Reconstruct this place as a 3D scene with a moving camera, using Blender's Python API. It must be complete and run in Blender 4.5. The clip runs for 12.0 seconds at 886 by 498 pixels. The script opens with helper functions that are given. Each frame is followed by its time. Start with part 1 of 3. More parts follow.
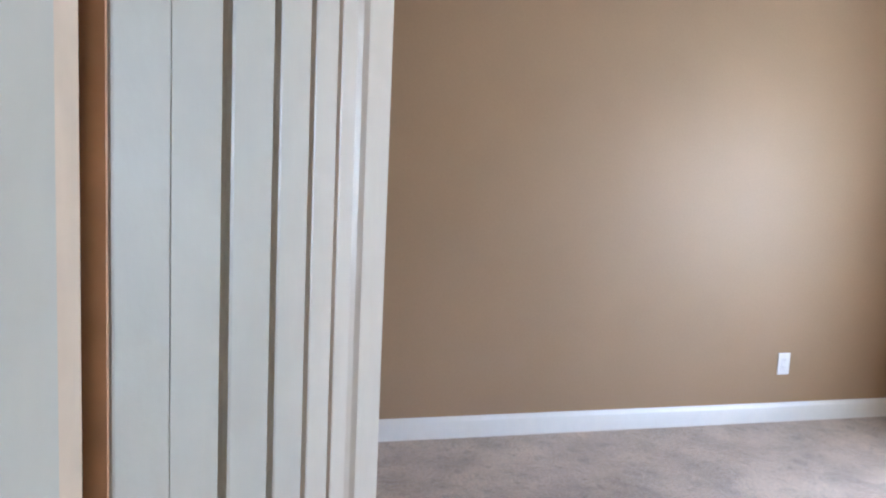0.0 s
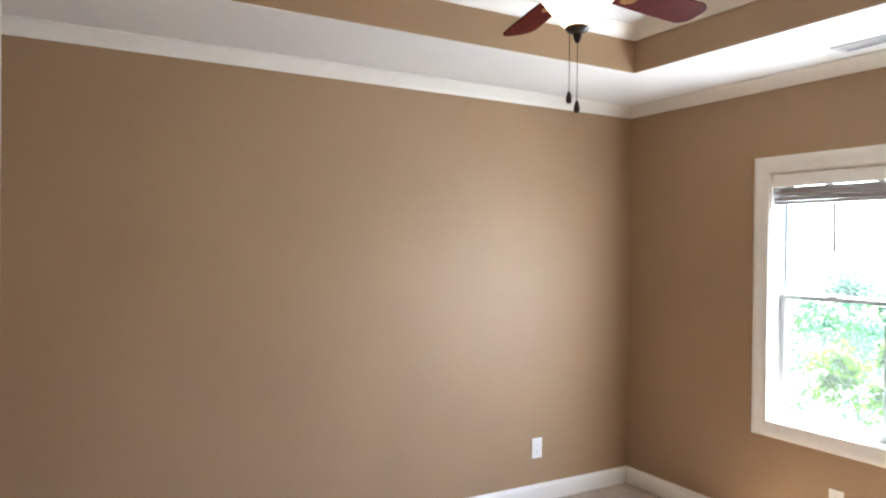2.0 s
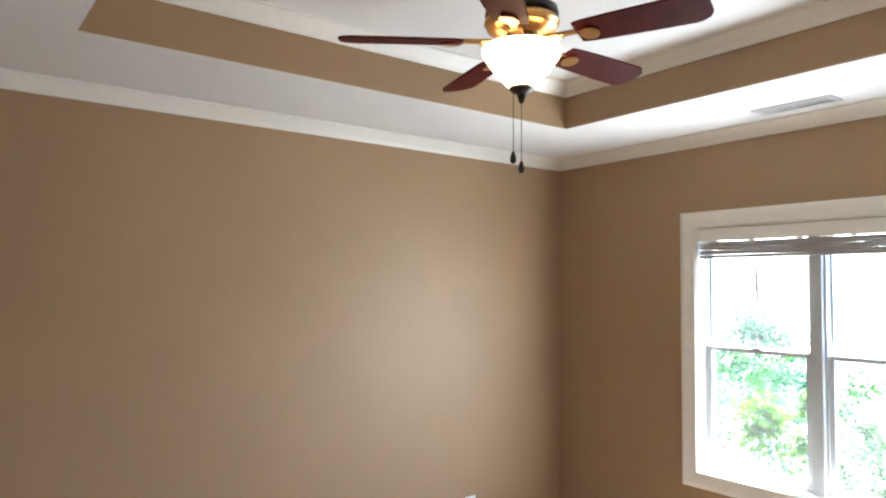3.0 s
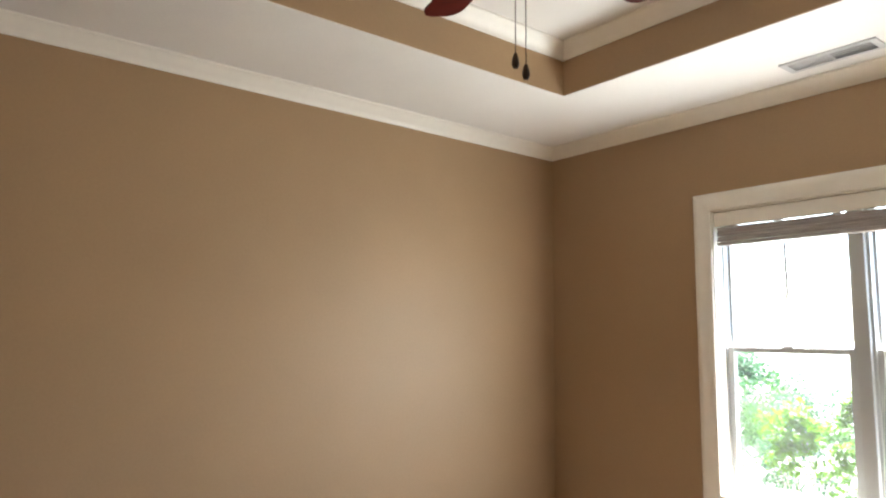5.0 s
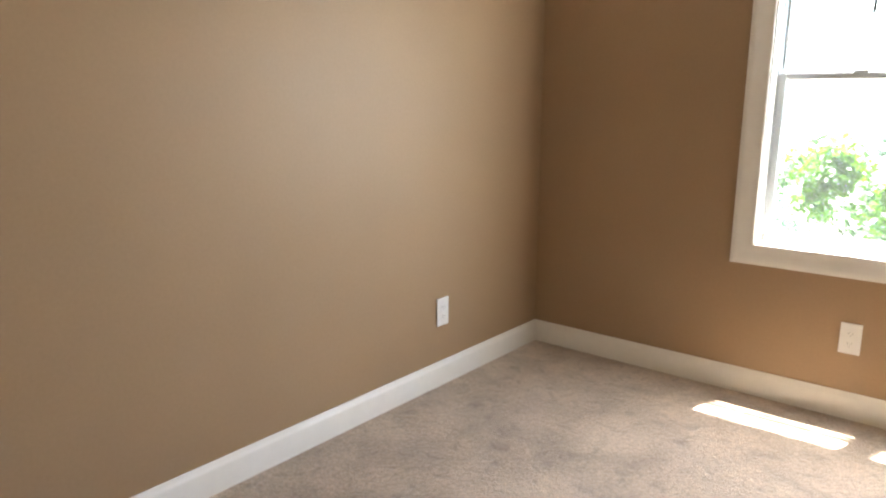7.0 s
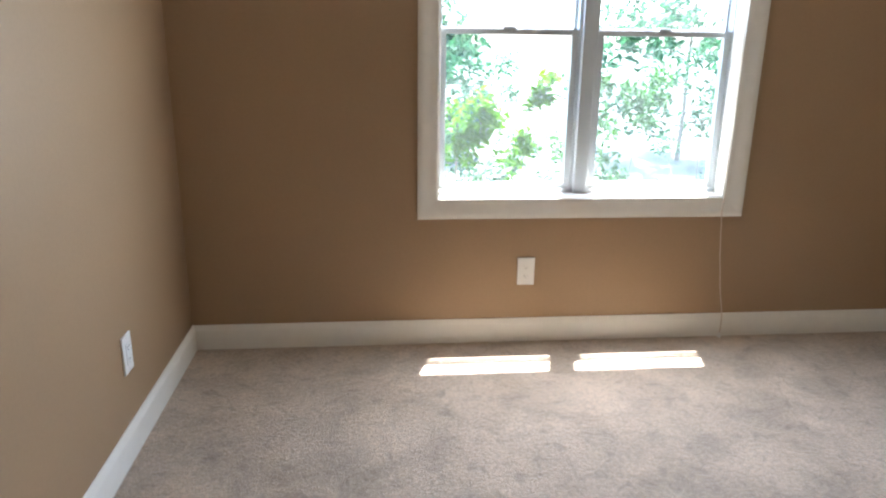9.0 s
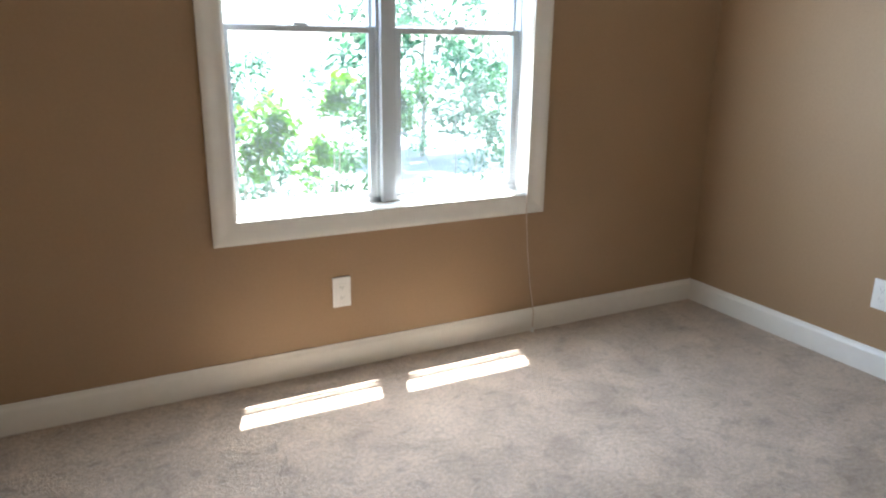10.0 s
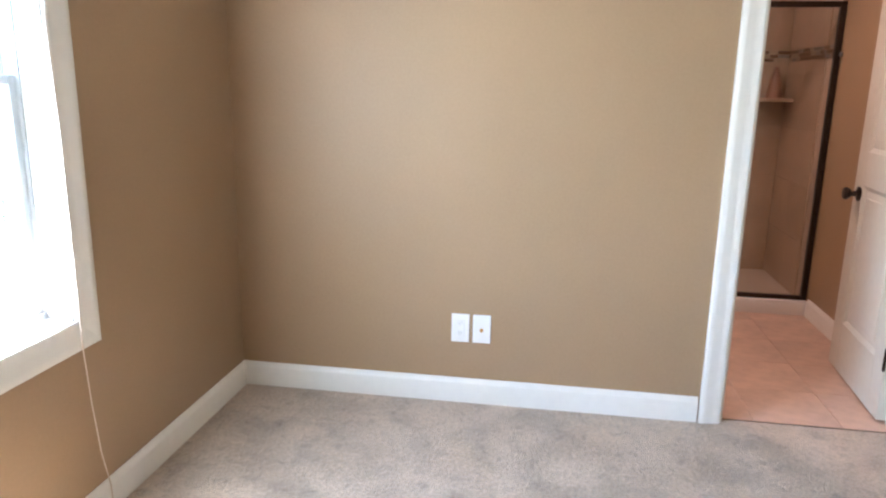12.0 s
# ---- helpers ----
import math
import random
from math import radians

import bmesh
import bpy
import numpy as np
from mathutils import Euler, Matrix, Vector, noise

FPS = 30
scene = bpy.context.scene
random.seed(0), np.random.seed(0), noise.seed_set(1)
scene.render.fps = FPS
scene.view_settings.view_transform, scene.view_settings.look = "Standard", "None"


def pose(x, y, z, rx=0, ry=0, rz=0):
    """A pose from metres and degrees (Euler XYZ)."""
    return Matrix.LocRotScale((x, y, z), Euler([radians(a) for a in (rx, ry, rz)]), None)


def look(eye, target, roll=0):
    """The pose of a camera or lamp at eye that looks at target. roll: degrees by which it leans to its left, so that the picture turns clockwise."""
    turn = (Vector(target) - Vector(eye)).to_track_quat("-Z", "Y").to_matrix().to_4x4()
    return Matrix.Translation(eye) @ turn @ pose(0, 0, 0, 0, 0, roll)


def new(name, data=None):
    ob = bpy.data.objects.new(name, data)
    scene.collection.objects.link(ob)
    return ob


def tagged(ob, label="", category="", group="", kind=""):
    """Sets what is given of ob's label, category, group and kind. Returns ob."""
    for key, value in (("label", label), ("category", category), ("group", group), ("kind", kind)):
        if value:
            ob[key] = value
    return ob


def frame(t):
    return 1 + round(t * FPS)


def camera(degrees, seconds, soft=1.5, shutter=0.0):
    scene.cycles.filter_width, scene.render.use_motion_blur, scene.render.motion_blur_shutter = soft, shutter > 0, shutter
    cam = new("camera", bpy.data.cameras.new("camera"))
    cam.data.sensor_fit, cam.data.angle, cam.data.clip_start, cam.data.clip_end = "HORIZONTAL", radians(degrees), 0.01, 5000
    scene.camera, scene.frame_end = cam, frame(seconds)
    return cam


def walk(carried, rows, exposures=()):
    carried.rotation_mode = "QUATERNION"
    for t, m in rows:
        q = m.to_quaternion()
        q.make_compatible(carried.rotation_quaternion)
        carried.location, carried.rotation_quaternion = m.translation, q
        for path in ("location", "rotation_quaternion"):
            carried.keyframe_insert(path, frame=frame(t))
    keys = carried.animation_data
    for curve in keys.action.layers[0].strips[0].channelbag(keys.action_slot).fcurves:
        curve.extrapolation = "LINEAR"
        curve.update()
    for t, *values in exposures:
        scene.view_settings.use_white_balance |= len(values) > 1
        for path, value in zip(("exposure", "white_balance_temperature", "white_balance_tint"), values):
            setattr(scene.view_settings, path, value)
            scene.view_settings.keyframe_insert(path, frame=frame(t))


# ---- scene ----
cam = camera(64.8, 12.0, soft=2.2)
PATH = [
    (0, (3.08, -3.42, 1.228), (1.154, -2.925, 1.021), 2.6),
    (0.2, (3.153, -3.402, 1.23), (1.241, -2.848, 1.032), 1.7),
    (0.5, (3.255, -3.374, 1.25), (1.37, -2.725, 1.084), 0.9),
    (0.8, (3.321, -3.347, 1.344), (1.47, -2.609, 1.17), 0.8),
    (1, (3.333, -3.339, 1.387), (1.502, -2.549, 1.222), 0.5),
    (1.4, (3.302, -3.306, 1.444), (1.504, -2.435, 1.332), 0.5),
    (2, (3.276, -3.265, 1.511), (1.543, -2.266, 1.497), 0.6),
    (2.5, (3.21, -3.316, 1.552), (1.548, -2.204, 1.592), 0.6),
    (3, (3.167, -3.286, 1.576), (1.564, -2.096, 1.681), 0.5),
    (5, (2.731, -2.971, 1.314), (1.175, -1.738, 1.558), 0.5),
    (5.5, (2.541, -2.85, 1.227), (0.976, -1.605, 1.188), 0.2),
    (6, (2.257, -2.838, 1.229), (0.767, -1.53, 0.963), 0.0),
    (6.5, (2.005, -2.855, 1.173), (0.585, -1.494, 0.809), 0.3),
    (8.5, (0.986, -2.79, 1.203), (0.821, -0.877, 0.645), 0.1),
    (9, (0.744, -2.708, 1.213), (0.935, -0.799, 0.647), 0.8),
    (9.5, (0.592, -2.593, 1.235), (1.117, -0.751, 0.66), 0.8),
    (10, (0.556, -2.386, 1.203), (1.439, -0.68, 0.647), 0.7),
    (10.5, (0.531, -2.185, 1.233), (1.867, -0.803, 0.678), 1.1),
    (11, (0.513, -1.945, 1.242), (2.167, -0.959, 0.704), 0.8),
    (11.5, (0.527, -1.567, 1.256), (2.381, -1.004, 0.76), 1.2),
    (12, (0.548, -1.27, 1.261), (2.472, -0.968, 0.807), 1.0),
]
EXPOSURES = [(0.0, 4.55, 5150, 11), (0.5, 4.56, 5450, 11), (1.0, 4.53, 5750, 12), (1.6, 4.5, 5800, 12), (3.0, 4.26, 5800, 9),
             (5.0, 4.03, 6600, 10), (5.5, 4.25, 7100, 13), (6.5, 4.22, 6750, 11), (8.5, 3.84, 5700, 8), (9.5, 3.88, 5650, 7),
             (10.0, 3.78, 5600, 6), (10.5, 3.38, 5700, 1), (11.0, 3.86, 5650, 6), (11.5, 4.5, 5550, 8), (12.0, 4.68, 5450, 8)]
walk(cam, [(t, look(eye, target, roll)) for t, eye, target, roll in PATH], EXPOSURES)

# ---------------------------------------------------------------- world, sun, exposure
SUN_DIR = Vector((0.075, 0.243, 1.0)).normalized()      # from the room towards the sun
world = bpy.data.worlds.new("sky")
scene.world = world
world.use_nodes = True
wn = world.node_tree
sky = wn.nodes.new("ShaderNodeTexSky")
sky.sky_type, sky.sun_disc = "NISHITA", False
sky.sun_elevation = math.asin(SUN_DIR.z)
sky.sun_rotation = math.atan2(SUN_DIR.x, SUN_DIR.y)
sky.air_density, sky.dust_density = 1.0, 2.5
wn.nodes["Background"].inputs["Strength"].default_value = 0.15
wn.links.new(sky.outputs["Color"], wn.nodes["Background"].inputs["Color"])

sun_data = bpy.data.lights.new("sun", "SUN")
sun_data.energy, sun_data.angle, sun_data.color = 5.0, radians(0.8), (1.0, 0.95, 0.87)
sun = new("sun", sun_data)
sun.matrix_world = look(SUN_DIR * 30, (0, 0, 0))

# the sky's light in the window opening
sky_data = bpy.data.lights.new("window_sky_light", "AREA")
sky_data.shape, sky_data.size, sky_data.size_y = "RECTANGLE", 1.1, 1.05
sky_data.energy, sky_data.color = 2.6, (0.89, 0.955, 1.0)
sky_light = new("window_sky_light", sky_data)
sky_light.matrix_world = look((1.59, 0.012, 1.24), (1.59, -1.0, 1.2))


# ---------------------------------------------------------------- materials
def material(name, colour, rough=0.6, metal=0.0, grain=0.0, scale=60.0, bump=0.0, patch=0.0, patch_scale=2.0,
             bump_scale=None, spec=0.5, spread=0.0):
    """colour varied by fine grain and broad patches; bump relief; spread: variation from object to object."""
    m = bpy.data.materials.new(name)
    m.use_nodes = True
    nt = m.node_tree
    p = nt.nodes["Principled BSDF"]
    p.inputs["Roughness"].default_value = rough
    p.inputs["Metallic"].default_value = metal
    p.inputs["Specular IOR Level"].default_value = spec
    pos = nt.nodes.new("ShaderNodeTexCoord").outputs["Object"]
    value = None

    def noise_at(s, detail):
        n = nt.nodes.new("ShaderNodeTexNoise")
        n.inputs["Scale"].default_value, n.inputs["Detail"].default_value = s, detail
        nt.links.new(pos, n.inputs["Vector"])
        return n.outputs["Fac"]

    def mapped(src, amount):
        r = nt.nodes.new("ShaderNodeMapRange")
        r.inputs["From Min"].default_value, r.inputs["From Max"].default_value = 0.28, 0.72
        r.inputs["To Min"].default_value, r.inputs["To Max"].default_value = 1 - amount, 1 + amount
        nt.links.new(src, r.inputs["Value"])
        return r.outputs["Result"]

    def times(a, b):
        if a is None:
            return b
        k = nt.nodes.new("ShaderNodeMath")
        k.operation = "MULTIPLY"
        nt.links.new(a, k.inputs[0])
        nt.links.new(b, k.inputs[1])
        return k.outputs[0]

    if grain:
        value = times(value, mapped(noise_at(scale, 3), grain))
    if patch:
        value = times(value, mapped(noise_at(patch_scale, 4), patch))
    if spread:
        info = nt.nodes.new("ShaderNodeObjectInfo")
        r = nt.nodes.new("ShaderNodeMapRange")
        r.inputs["To Min"].default_value, r.inputs["To Max"].default_value = 1 - spread, 1 + spread
        nt.links.new(info.outputs["Random"], r.inputs["Value"])
        value = times(value, r.outputs["Result"])
    if value is None:
        p.inputs["Base Color"].default_value = (*colour, 1)
    else:
        mix = nt.nodes.new("ShaderNodeVectorMath")
        mix.operation = "SCALE"
        mix.inputs[0].default_value = colour
        nt.links.new(value, mix.inputs["Scale"])
        nt.links.new(mix.outputs[0], p.inputs["Base Color"])
    if bump:
        b = nt.nodes.new("ShaderNodeBump")
        b.inputs["Strength"].default_value, b.inputs["Distance"].default_value = min(1, bump), 0.004 * max(1, bump)
        nt.links.new(noise_at(bump_scale or scale, 4), b.inputs["Height"])
        nt.links.new(b.outputs["Normal"], p.inputs["Normal"])
    return m


def glass(name, tint=(1, 1, 1), rough=0.0, glare=0.0):
    m = bpy.data.materials.new(name)
    m.use_nodes = True
    nt = m.node_tree
    clear = nt.nodes.new("ShaderNodeBsdfTransparent")
    clear.inputs["Color"].default_value = (*tint, 1)
    gloss = nt.nodes.new("ShaderNodeBsdfGlossy")
    gloss.inputs["Roughness"].default_value = rough
    facing = nt.nodes.new("ShaderNodeLayerWeight")
    power = nt.nodes.new("ShaderNodeMath")
    power.operation, power.inputs[1].default_value = "POWER", 5.0
    nt.links.new(facing.outputs["Facing"], power.inputs[0])
    fres = nt.nodes.new("ShaderNodeMapRange")
    fres.inputs["To Min"].default_value, fres.inputs["To Max"].default_value = 0.03, 0.85
    nt.links.new(power.outputs[0], fres.inputs["Value"])
    mix = nt.nodes.new("ShaderNodeMixShader")
    nt.links.new(fres.outputs[0], mix.inputs[0])
    nt.links.new(clear.outputs[0], mix.inputs[1])
    nt.links.new(gloss.outputs[0], mix.inputs[2])
    last = mix.outputs[0]
    # white scatter mixed in to imitate glare over what lies behind
    if glare:
        film = nt.nodes.new("ShaderNodeBsdfTranslucent")
        film.inputs["Color"].default_value = (0.8, 0.84, 0.84, 1)
        veil = nt.nodes.new("ShaderNodeMixShader")
        veil.inputs[0].default_value = glare
        nt.links.new(last, veil.inputs[1])
        nt.links.new(film.outputs[0], veil.inputs[2])
        last = veil.outputs[0]
    nt.links.new(last, nt.nodes["Material Output"].inputs["Surface"])
    return m


def glowing(name, colour, power):
    m = material(name, (0.85, 0.8, 0.7), 0.35)
    p = m.node_tree.nodes["Principled BSDF"]
    p.inputs["Emission Color"].default_value = (*colour, 1)
    p.inputs["Emission Strength"].default_value = power
    return m


def leafy(name, colour, through_colour):
    m = material(name, colour, 0.7, grain=0.35, scale=9, spec=0.12)
    nt = m.node_tree
    p = nt.nodes["Principled BSDF"]
    t = nt.nodes.new("ShaderNodeBsdfTranslucent")
    t.inputs["Color"].default_value = (*through_colour, 1)
    mix = nt.nodes.new("ShaderNodeMixShader")
    mix.inputs[0].default_value = 0.4
    nt.links.new(p.outputs[0], mix.inputs[1])
    nt.links.new(t.outputs[0], mix.inputs[2])
    nt.links.new(mix.outputs[0], nt.nodes["Material Output"].inputs["Surface"])
    return m


PAINT = material("tan_wall_paint", (0.352, 0.2365, 0.135), 0.5, grain=0.03, scale=90, bump=0.06, bump_scale=420, patch=0.06, patch_scale=1.3, spec=0.33)
WHITE_TRIM = material("white_semigloss_trim", (0.78, 0.75, 0.685), 0.42, grain=0.02, scale=30, bump=0.05, bump_scale=60, patch=0.03)
# Cream door white, darkened to put the weaker light on the leaves into colour.
SHADED_DOOR_PAINT = material("shaded_cream_paint", (0.6, 0.565, 0.475), 0.45, grain=0.03, scale=30, bump=0.06, bump_scale=90, patch=0.04)
CEILING = material("flat_ceiling_paint", (0.76, 0.74, 0.71), 0.9, grain=0.03, scale=160, bump=0.25, bump_scale=260, patch=0.03, spec=0.2)
# Warm brown shade of the plank grooves, painted on the backing.
GROOVE_SHADE = material("shaded_groove_paint", (0.5, 0.31, 0.18), 0.8, grain=0.1, scale=40)
# White stop's paint, with the tan shade of the hinge gap mixed in.
SHADED_CREAM = material("shaded_stop_paint", (0.74, 0.58, 0.42), 0.6, grain=0.06, scale=40, patch=0.06)
ROSE = material("rose_plastic", (0.34, 0.17, 0.11), 0.4, patch=0.05, patch_scale=20)
PAN = material("tan_shower_pan", (0.6, 0.47, 0.37), 0.3, grain=0.05, scale=30, patch=0.08, patch_scale=4)
BARE_WOOD = material("bare_wood", (0.62, 0.34, 0.17), 0.6, grain=0.15, scale=30, patch=0.1, patch_scale=3)
PLATE = material("white_plastic_plate", (0.8, 0.79, 0.76), 0.35, patch=0.03, patch_scale=20)
DUCT_SHADE = material("duct_shade_grey", (0.13, 0.135, 0.14), 0.6, patch=0.1, patch_scale=15)
VENT_PAINT = material("grey_register_paint", (0.5, 0.5, 0.5), 0.45, patch=0.05, patch_scale=20)
SLOT = material("dark_slot", (0.03, 0.03, 0.03), 0.5)
# White sash vinyl greyed: the backlit side's shade is in this colour.
SHADED_VINYL = material("shaded_white_vinyl", (0.5, 0.53, 0.55), 0.35, patch=0.04, patch_scale=5)
THRESH = material("dull_strip", (0.14, 0.1, 0.07), 0.6, grain=0.3, scale=60)
BRONZE = material("dark_bronze", (0.035, 0.024, 0.018), 0.38, 0.6, grain=0.2, scale=50)
GOLD = material("antique_brass", (0.55, 0.33, 0.12), 0.3, 0.9, grain=0.2, scale=80)
BLADE_WOOD = material("cherry_blade", (0.062, 0.006, 0.003), 0.6, grain=0.3, scale=14, patch=0.15, patch_scale=3, spec=0.06)
BLIND = material("pale_blind_slat", (0.42, 0.38, 0.37), 0.45, grain=0.06, scale=20, spread=0.15)
CORD = material("cord", (0.6, 0.5, 0.4), 0.8)
TILE = material("beige_wall_tile", (0.46, 0.32, 0.22), 0.35, grain=0.08, scale=18, patch=0.1, patch_scale=4, spread=0.06)
FLOOR_TILE = material("beige_floor_tile", (0.56, 0.38, 0.285), 0.4, grain=0.08, scale=22, patch=0.14, patch_scale=5, spread=0.06)
GROUT = material("grout", (0.48, 0.355, 0.265), 0.9, grain=0.1, scale=120)
ACRYLIC = material("white_acrylic", (0.78, 0.75, 0.72), 0.2, patch=0.03)
# The milky share in these panes stands in for window glare.
WINDOW_GLASS = glass("glare_window_glass", glare=0.018)
SHOWER_GLASS = glass("shower_glass", (0.93, 0.95, 0.94))
BOWL = glowing("lit_frosted_bowl", (1.0, 0.66, 0.34), 0.7)
LAMP_DISC = glowing("lit_diffuser", (1.0, 0.65, 0.5), 6.5)
BARK = material("bark", (0.2, 0.17, 0.13), 0.9, grain=0.4, scale=25, bump=0.8, bump_scale=30)
LEAF_A = leafy("leaf_green", (0.06, 0.15, 0.006), (0.08, 0.22, 0.005))
LEAF_B = leafy("leaf_pale_green", (0.024, 0.072, 0.012), (0.03, 0.1, 0.014))
LEAF_C = leafy("leaf_silver_green", (0.026, 0.068, 0.03), (0.03, 0.092, 0.04))
SIDING = material("pale_siding", (0.6, 0.58, 0.54), 0.7, grain=0.05, scale=30)
GROUND = material("dry_lawn", (0.09, 0.108, 0.082), 0.95, grain=0.3, scale=12, patch=0.3, patch_scale=0.4, bump=0.8, bump_scale=20)
MOSAIC = [material("mosaic_" + n, c, 0.3, grain=0.15, scale=40, spread=0.15) for n, c in
          (("brown", (0.16, 0.09, 0.055)), ("sand", (0.42, 0.32, 0.22)), ("grey", (0.25, 0.22, 0.19)))]

# cut-pile carpet: fine fibre, tufts and brushed patches
CARPET = bpy.data.materials.new("taupe_cut_pile_carpet")
CARPET.use_nodes = True


def build_carpet(m):
    nt = m.node_tree
    p = nt.nodes["Principled BSDF"]
    p.inputs["Roughness"].default_value = 0.7
    p.inputs["Specular IOR Level"].default_value = 0.3
    p.inputs["Sheen Weight"].default_value = 0.25
    pos = nt.nodes.new("ShaderNodeTexCoord").outputs["Object"]

    def ramp(scale, detail, lo, hi, a, b, distort=0.0):
        n = nt.nodes.new("ShaderNodeTexNoise")
        n.inputs["Scale"].default_value, n.inputs["Detail"].default_value = scale, detail
        n.inputs["Distortion"].default_value = distort
        nt.links.new(pos, n.inputs["Vector"])
        r = nt.nodes.new("ShaderNodeMapRange")
        r.inputs["From Min"].default_value, r.inputs["From Max"].default_value = lo, hi
        r.inputs["To Min"].default_value, r.inputs["To Max"].default_value = a, b
        nt.links.new(n.outputs["Fac"], r.inputs["Value"])
        return r.outputs["Result"]

    factors = [ramp(230, 2, 0.3, 0.7, 0.72, 1.2), ramp(70, 3, 0.35, 0.65, 0.84, 1.12), ramp(19, 5, 0.31, 0.46, 0.76, 1.0, 0.6),
               ramp(5, 7, 0.36, 0.6, 0.8, 1.08, 0.5), ramp(1.8, 4, 0.36, 0.62, 0.86, 1.08, 0.5)]
    value = factors[0]
    for f in factors[1:]:
        k = nt.nodes.new("ShaderNodeMath")
        k.operation = "MULTIPLY"
        nt.links.new(value, k.inputs[0])
        nt.links.new(f, k.inputs[1])
        value = k.outputs[0]
    c = nt.nodes.new("ShaderNodeVectorMath")
    c.operation = "SCALE"
    c.inputs[0].default_value = (0.515, 0.402, 0.298)
    nt.links.new(value, c.inputs["Scale"])
    nt.links.new(c.outputs[0], p.inputs["Base Color"])
    b = nt.nodes.new("ShaderNodeBump")
    b.inputs["Strength"].default_value, b.inputs["Distance"].default_value = 0.7, 0.01
    nt.links.new(value, b.inputs["Height"])
    nt.links.new(b.outputs["Normal"], p.inputs["Normal"])


build_carpet(CARPET)


# ---------------------------------------------------------------- mesh helpers
def mesh_object(name, bm, mat, parent=None, smooth=False):
    data = bpy.data.meshes.new(name)
    bm.to_mesh(data)
    bm.free()
    for m in (mat if isinstance(mat, (list, tuple)) else (mat,)):
        data.materials.append(m)
    if smooth:
        for f in data.polygons:
            f.use_smooth = True
        data.set_sharp_from_angle(angle=radians(38))
    ob = new(name, data)
    if parent:
        ob.parent = parent
    return ob


def part(name, bm, mat, parent, label="", smooth=False):
    ob = mesh_object(name, bm, mat, parent, smooth)
    return tagged(ob, label) if label else ob


def structure(name, bm, mat, label, category, smooth=False):
    return tagged(mesh_object(name, bm, mat, None, smooth), label, category, kind="structure")


def thing(name, place, label, category, group=""):
    ob = new(name)
    ob.matrix_world = place
    ob.empty_display_size = 0.1
    return tagged(ob, label, category, group)


def box(bm, lo, hi, bevel=0.0):
    lo, hi = Vector(lo), Vector(hi)
    made = bmesh.ops.create_cube(bm, size=1, matrix=Matrix.Translation((lo + hi) / 2) @ Matrix.Diagonal((*(hi - lo), 1)))
    if bevel:
        edges = {e for v in made["verts"] for e in v.link_edges}
        bmesh.ops.bevel(bm, geom=list(edges), offset=bevel, segments=2, affect="EDGES", profile=0.6)
    return bm


def boxes(*pairs, bevel=0.0):
    bm = bmesh.new()
    for lo, hi in pairs:
        box(bm, lo, hi, bevel)
    return bm


def run(bm, p0, p1, side, out, profile, k0=0.0, k1=0.0):
    """A moulding from p0 to p1: profile points (a, b) lie at a * side + b * out, ends mitred by k * a."""
    p0, p1, side, out = Vector(p0), Vector(p1), Vector(side), Vector(out)
    along = (p1 - p0).normalized()
    r0 = [bm.verts.new(p0 + side * a + out * b + along * (k0 * a)) for a, b in profile]
    r1 = [bm.verts.new(p1 + side * a + out * b - along * (k1 * a)) for a, b in profile]
    n = len(profile)
    for i in range(n):
        bm.faces.new((r0[i], r0[(i + 1) % n], r1[(i + 1) % n], r1[i]))
    bm.faces.new(r0[::-1])
    bm.faces.new(r1)
    bmesh.ops.recalc_face_normals(bm, faces=bm.faces[:])
    return bm


def lathe(bm, profile, steps=32):
    """Turned shape about z from (radius, height) pairs."""
    rings = []
    for r, z in profile:
        if r < 1e-5:
            rings.append([bm.verts.new((0, 0, z))])
        else:
            rings.append([bm.verts.new((r * math.cos(2 * math.pi * i / steps), r * math.sin(2 * math.pi * i / steps), z)) for i in range(steps)])
    for a, b in zip(rings, rings[1:]):
        for i in range(steps):
            j = (i + 1) % steps
            q = [a[i % len(a)], a[j % len(a)], b[j % len(b)], b[i % len(b)]]
            q = list(dict.fromkeys(q))
            if len(q) > 2:
                bm.faces.new(q)
    bmesh.ops.recalc_face_normals(bm, faces=bm.faces[:])
    return bm


def tube(bm, pts, radius, sides=8):
    """A round rod or cord along the points; radius may be a list."""
    pts = [Vector(p) for p in pts]
    radii = radius if isinstance(radius, (list, tuple)) else [radius] * len(pts)
    rings = []
    for i, p in enumerate(pts):
        d = (pts[min(i + 1, len(pts) - 1)] - pts[max(i - 1, 0)]).normalized()
        u = d.orthogonal().normalized()
        if rings:
            u = (last - d * last.dot(d)).normalized()
        last = u
        v = d.cross(u)
        rings.append([bm.verts.new(p + (u * math.cos(2 * math.pi * k / sides) + v * math.sin(2 * math.pi * k / sides)) * radii[i]) for k in range(sides)])
    for a, b in zip(rings, rings[1:]):
        for k in range(sides):
            bm.faces.new((a[k], a[(k + 1) % sides], b[(k + 1) % sides], b[k]))
    bm.faces.new(rings[0][::-1])
    bm.faces.new(rings[-1])
    return bm


# ---------------------------------------------------------------- the room: plan in metres
EX, SY = 3.19, -3.58            # east and south wall faces; west wall x = 0, north wall y = 0
CZ, TZ = 2.386, 2.612             # soffit and tray ceiling heights
TX0, TX1, TY0, TY1 = 0.68, 2.51, -2.92, -0.66      # tray opening
NT, ET = 0.16, 0.12             # thickness of north and east walls
WX0, WX1, WZ0, WZ1 = 0.985, 2.184, 0.613, 1.902    # window opening
BY0, BY1 = -2.62, -1.951        # bath doorway
